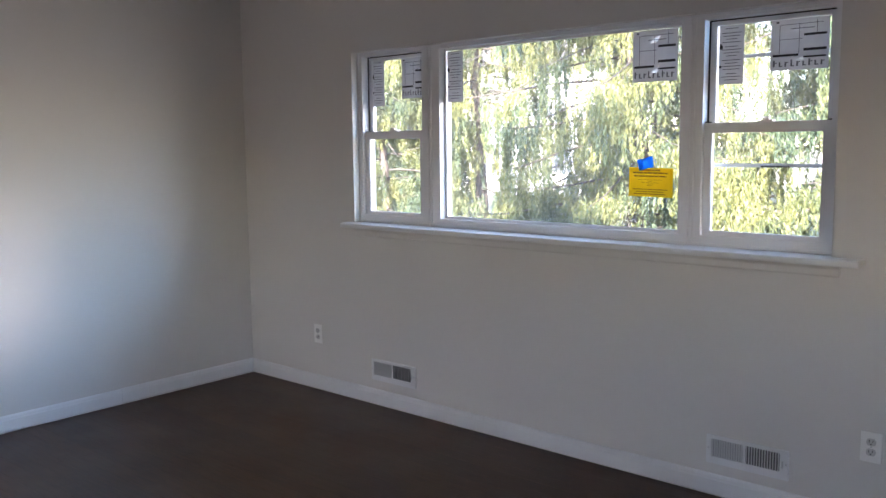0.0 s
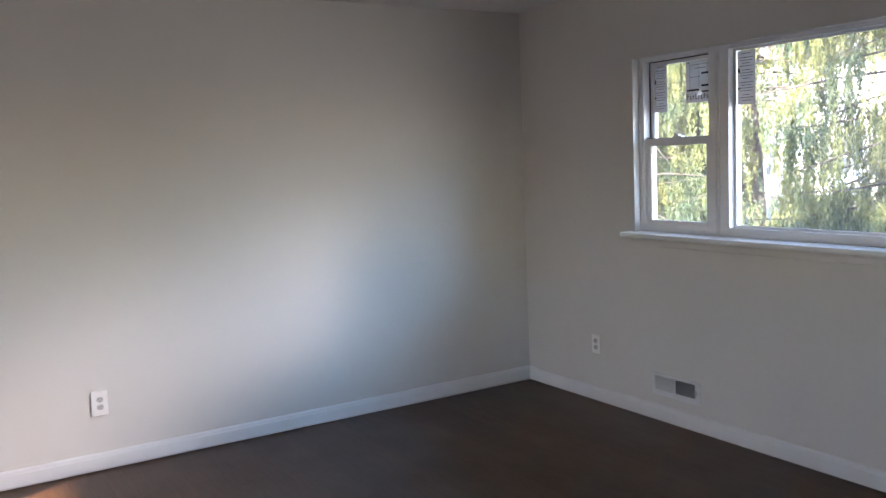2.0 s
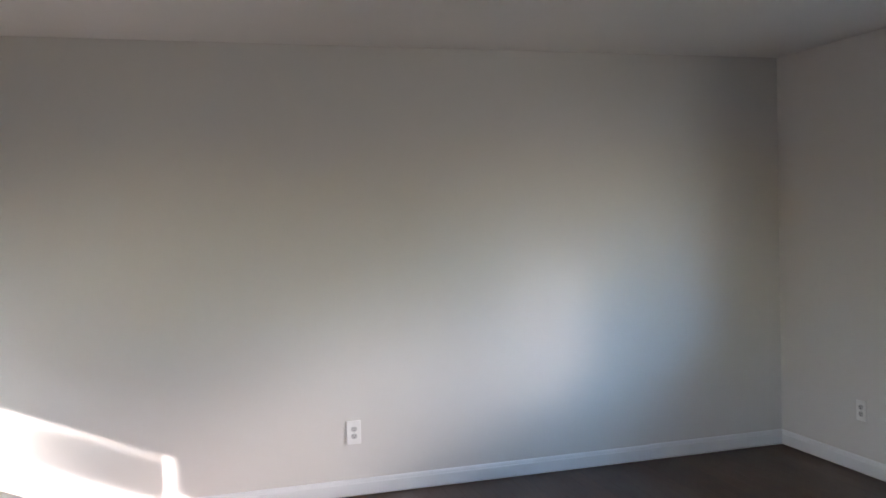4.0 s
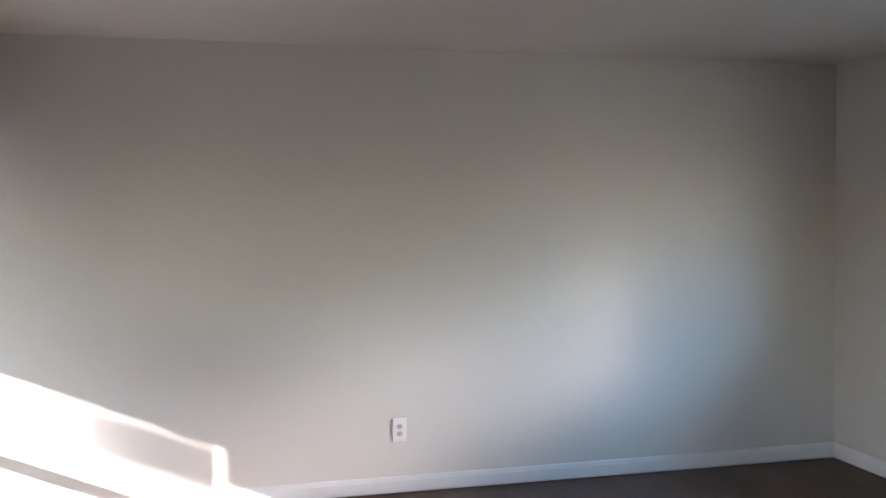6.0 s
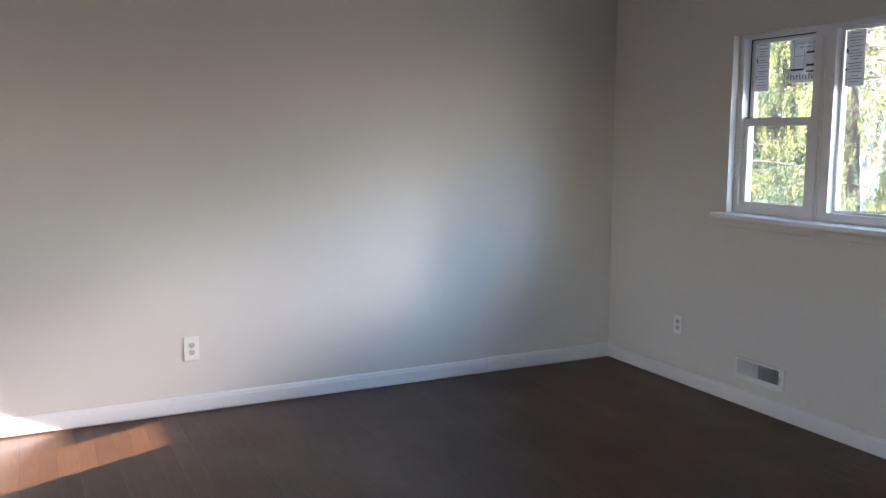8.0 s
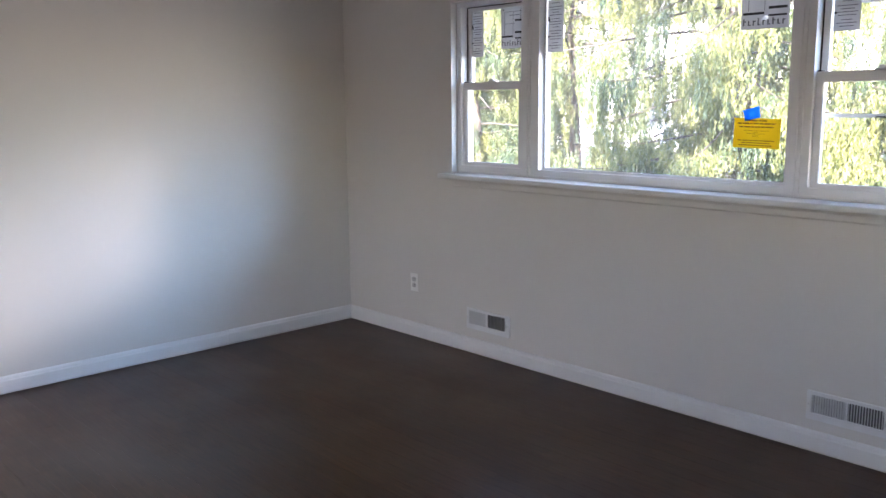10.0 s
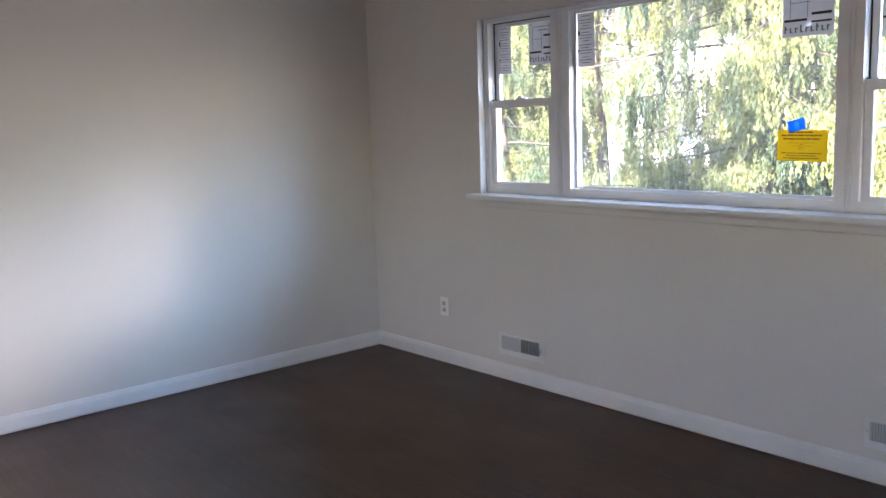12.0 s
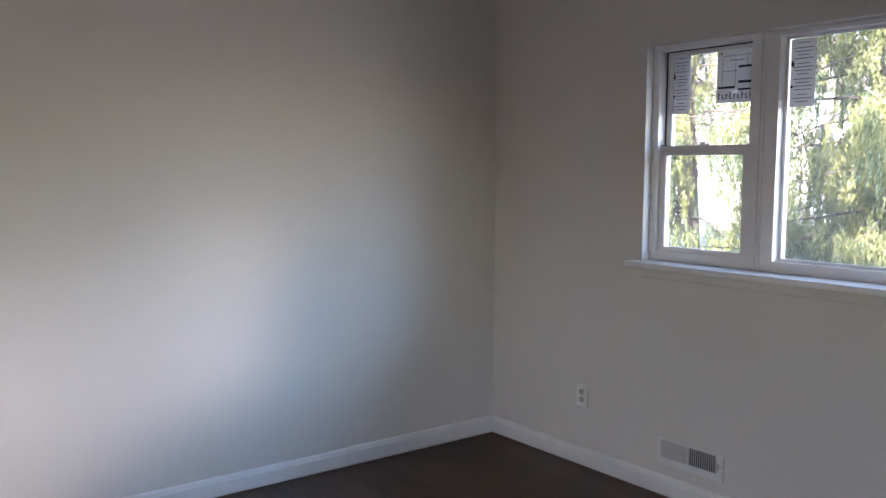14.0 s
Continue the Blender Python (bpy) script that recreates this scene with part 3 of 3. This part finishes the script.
# Unseen fence, added to block glow from the low western sky.
structure("sky_block_fence", boxes(*[(-12.1, -12.06, -14 + 0.2 * k, -13.81 + 0.2 * k, GZ, 2.3) for k in range(130)], (-12.06, -12.0, -14, 12, 0.2, 0.3), (-12.06, -12.0, -14, 12, 1.4, 1.5)), BARK, "unseen tall board fence behind the porch, added to block low sky glow", "fence")
# Unseen slab, kept dark so that less sun bounces indoors.
structure("unseen_porch_slab", boxes((-9.6, WEST_X - THICK - 0.005, -9.5, 2.0, -0.30, -0.06)), CONCRETE, "unseen concrete porch slab, made dark to limit bounced light", "porch")

# ---- outdoors ----
bm = bmesh.new()
bmesh.ops.create_grid(bm, x_segments=60, y_segments=60, size=400)
for q in bm.verts:
    d = max(abs(q.co.x), abs(q.co.y))
    q.co.z = GZ + (0.25 * noise.noise(q.co * 0.05) if d > 30 else 0)
structure("ground", bm, GROUND, "pale winter lawn reaching to the far trees", "lawn")
# roof of the house itself
roof = bmesh.new()
extrude_profile(roof, [(-5.6, 2.72), (-2.3, 3.9), (0.45, 2.72), (0.45, 2.60), (-5.6, 2.60)], (0, 1.0, 0), (0, -9.0, 0), Vector((1, 0, 0)))
structure("roof", roof, ROOFING, "dark shingled house roof", "roof")


def spruce(x, y, height, reach, seed, lowest=0.4, limbs=95, trunk_r=0.2, bare=None):
    """A weeping spruce: whorled limbs that droop, with hanging curtains of sprigs."""
    rng = np.random.default_rng(seed)
    ob = thing("spruce_tree", pose(x, y, GZ), "tall sunlit spruce with drooping yellow-green sprays", "tree", "spruces outside the window")
    pts = [(0.06 * math.sin(0.9 * k + seed), 0.06 * math.cos(1.3 * k + seed), height * k / 12 - 0.05) for k in range(13)]
    part("trunk", tube(bmesh.new(), pts, [trunk_r * (1.25 if k == 0 else 1) * (1 - 0.93 * k / 12) + 0.01 for k in range(13)], 12), BARK, ob, "grey-brown bark", True)
    wood = bmesh.new()
    verts = []
    for i in range(limbs):
        f = i / limbs
        z = lowest + (height * 0.97 - lowest) * f ** 1.15
        if bare and bare[0] < z < bare[1] and rng.random() < 0.55:
            continue
        a = i * 2.39996 + rng.normal(0, 0.25)
        length = max(0.25, reach * (1 - z / height) ** 0.75 * rng.uniform(0.65, 1.1))
        way = Vector((math.cos(a), math.sin(a), 0))
        side = Vector((-way.y, way.x, 0))
        droop = rng.uniform(0.28, 0.55)
        sway = rng.normal(0, 0.12)

        def at(s):
            return way * (length * s) + side * (length * sway * s * s) + Vector((0, 0, z + length * (0.12 * s - droop * s * s + 0.16 * s ** 4)))

        tube(wood, [at(k / 5) for k in range(6)], [0.006 + 0.022 * (length / reach) * (1 - k / 5) for k in range(6)], 5)
        for k in range(int(10 + length * 17)):
            s = rng.uniform(0.15, 1.0) ** 0.8
            off = rng.normal(0, 0.15) * (1.25 - s) * min(length, 2.2)
            root = at(s) + side * off - Vector((0, 0, abs(off) * 0.45))
            if noise.noise(Vector((x, y, 0)) + root * 0.75) < -0.16:
                continue
            hang = rng.uniform(0.25, 0.95) * (0.55 + 0.45 * min(1, length / 2))
            n = max(10, int(hang / 0.0075))
            g = np.arange(n)[:, None] / n
            lean = rng.normal(0, 0.10, 2)
            fall = np.array([lean[0], lean[1], -1.0]) * hang
            c = np.array(root) + g * fall + rng.normal(0, 1, (n, 3)) * (0.038 - 0.026 * g)
            ln = rng.uniform(0.04, 0.1, (n, 1))
            wd = ln * rng.uniform(0.10, 0.18, (n, 1))
            t = rng.uniform(0, math.tau, n)
            out = np.stack([np.cos(t), np.sin(t), 0 * t], 1)
            down = out * rng.uniform(0.05, 0.8, (n, 1)) - np.array([0, 0, 0.85])
            down /= np.linalg.norm(down, axis=1, keepdims=True)
            across = np.cross(down, out + rng.normal(0, 0.4, (n, 3)))
            across /= np.linalg.norm(across, axis=1, keepdims=True) + 1e-6
            verts.append(np.stack([c - down * ln * 0.35, c + across * wd, c + down * ln * 0.65, c - across * wd], 1).reshape(-1, 3))
    tagged(part("branches", wood, TWIG, ob, "thin brown drooping limbs", True), kind="stuff")
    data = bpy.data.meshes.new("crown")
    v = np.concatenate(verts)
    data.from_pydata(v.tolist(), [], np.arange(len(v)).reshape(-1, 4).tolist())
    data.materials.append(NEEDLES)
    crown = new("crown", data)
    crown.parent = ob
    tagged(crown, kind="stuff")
    return ob


spruce(7.9, 1.5, 13.0, 3.3, 1, 0.5, 165, 0.20)
spruce(10.2, 6.2, 14.0, 2.6, 2, 1.2, 110, 0.12, (1.0, 3.0))
spruce(9.2, 7.9, 11.0, 1.7, 8, 0.3, 85, 0.09)
spruce(9.0, -1.9, 12.0, 3.6, 3, 0.4, 130, 0.2)
spruce(15.5, 5.0, 13.0, 3.0, 6, 0.5, 90, 0.2)
spruce(12.0, 9.3, 12.0, 2.1, 7, 0.5, 90, 0.15)
spruce(15.0, 13.0, 12.0, 3.0, 4, 0.4, 80, 0.18)
# an unseen tall tree, added on the sunny side so its high crown shades parts of the row outside the window
spruce(-14.0, -6.8, 17.0, 3.0, 11, 9.4, 26, 0.24)


def neighbour_house(m):
    ob = thing("house", m, "white two-storey neighbouring house with rows of windows", "house")
    part("wall", boxes((-7, 7, 0, 7, 0, 5.6)), SIDING, ob)
    bm = bmesh.new()
    extrude_profile(bm, [(-0.5, 5.55), (3.5, 8.0), (7.5, 5.55), (7.5, 5.75), (3.5, 8.2), (-0.5, 5.75)], (-7.4, 0, 0), (7.4, 0, 0), Vector((0, 1, 0)))
    part("roof", bm, ROOFING, ob)
    for z in (0.9, 3.4):
        for k in range(5):
            c = -5.6 + k * 2.8
            w = part("window", slab_with_openings([c - 0.5, c - 0.44, c - 0.02, c + 0.02, c + 0.44, c + 0.5], [z, z + 0.06, z + 0.68, z + 0.72, z + 1.34, z + 1.4],
                     [(p, q, r, s) for p, q in ((c - 0.44, c - 0.02), (c + 0.02, c + 0.44)) for r, s in ((z + 0.06, z + 0.68), (z + 0.72, z + 1.34))], -0.05, -0.005), TRIM, ob)
            part("pane", boxes((c - 0.45, c + 0.45, -0.02, -0.012, z + 0.05, z + 1.35)), SHUTTER, w)


neighbour_house(pose(27, 19, GZ, 0, 0, -50))

slide = thing("garden_slide", pose(13.4, 10.5, GZ - 0.35, 0, 0, -130), "yellow and green plastic garden slide on the lawn", "toy")
bm = bmesh.new()
extrude_profile(bm, [(-0.3, 0.95), (0.1, 0.95), (1.3, 0.12), (1.6, 0.10), (1.6, 0.04), (1.25, 0.05), (0.08, 0.88), (-0.3, 0.88)], (0, -0.28, 0), (0, 0.28, 0), Vector((1, 0, 0)))
part("chute", bm, PLASTIC_Y, slide, "yellow plastic chute")
part("tower", slab_with_openings([-0.35, -0.25, 0.25, 0.35], [0, 0.75, 0.85, 1.25, 1.4], [(-0.25, 0.25, 0, 0.75), (-0.25, 0.25, 0.85, 1.25)], -0.30, -0.24), PLASTIC_G, slide)
part("tower", slab_with_openings([-0.35, -0.25, 0.25, 0.35], [0, 0.75, 0.85, 1.25, 1.4], [(-0.25, 0.25, 0, 0.75), (-0.25, 0.25, 0.85, 1.25)], 0.24, 0.30), PLASTIC_G, slide)

# ---- floor boards ----
rng = random.Random(7)
WIDTH = 0.083
shapes = {}


def board_mesh(length):
    key = round(length, 1)
    if key not in shapes:
        bm = bmesh.new()
        extrude_profile(bm, [(0.0002, -0.012), (0.0002, -0.0006), (0.0008, 0), (WIDTH - 0.0008, 0), (WIDTH - 0.0002, -0.0006), (WIDTH - 0.0002, -0.012)],
                        (0, -0.0005, 0), (0, -key + 0.0005, 0), Vector((1, 0, 0)))
        shapes[key] = mesh_of("plank", bm, WOOD)
    return shapes[key], key


x = WEST_X - 0.1
while x < 0.04:
    rng.randint(0, 3)
    first = True
    y = 0.05
    while y > SOUTH_Y - 0.05:
        length = 0.1 * rng.randint(5, 16) if first else 0.1 * rng.randint(11, 19)
        first = False
        data, key = board_mesh(min(length, round(y - SOUTH_Y + 0.1, 1)))
        b = new("plank", data)
        b.parent = floor
        b.location = (x, y, 0)
        y -= key
    x += WIDTH
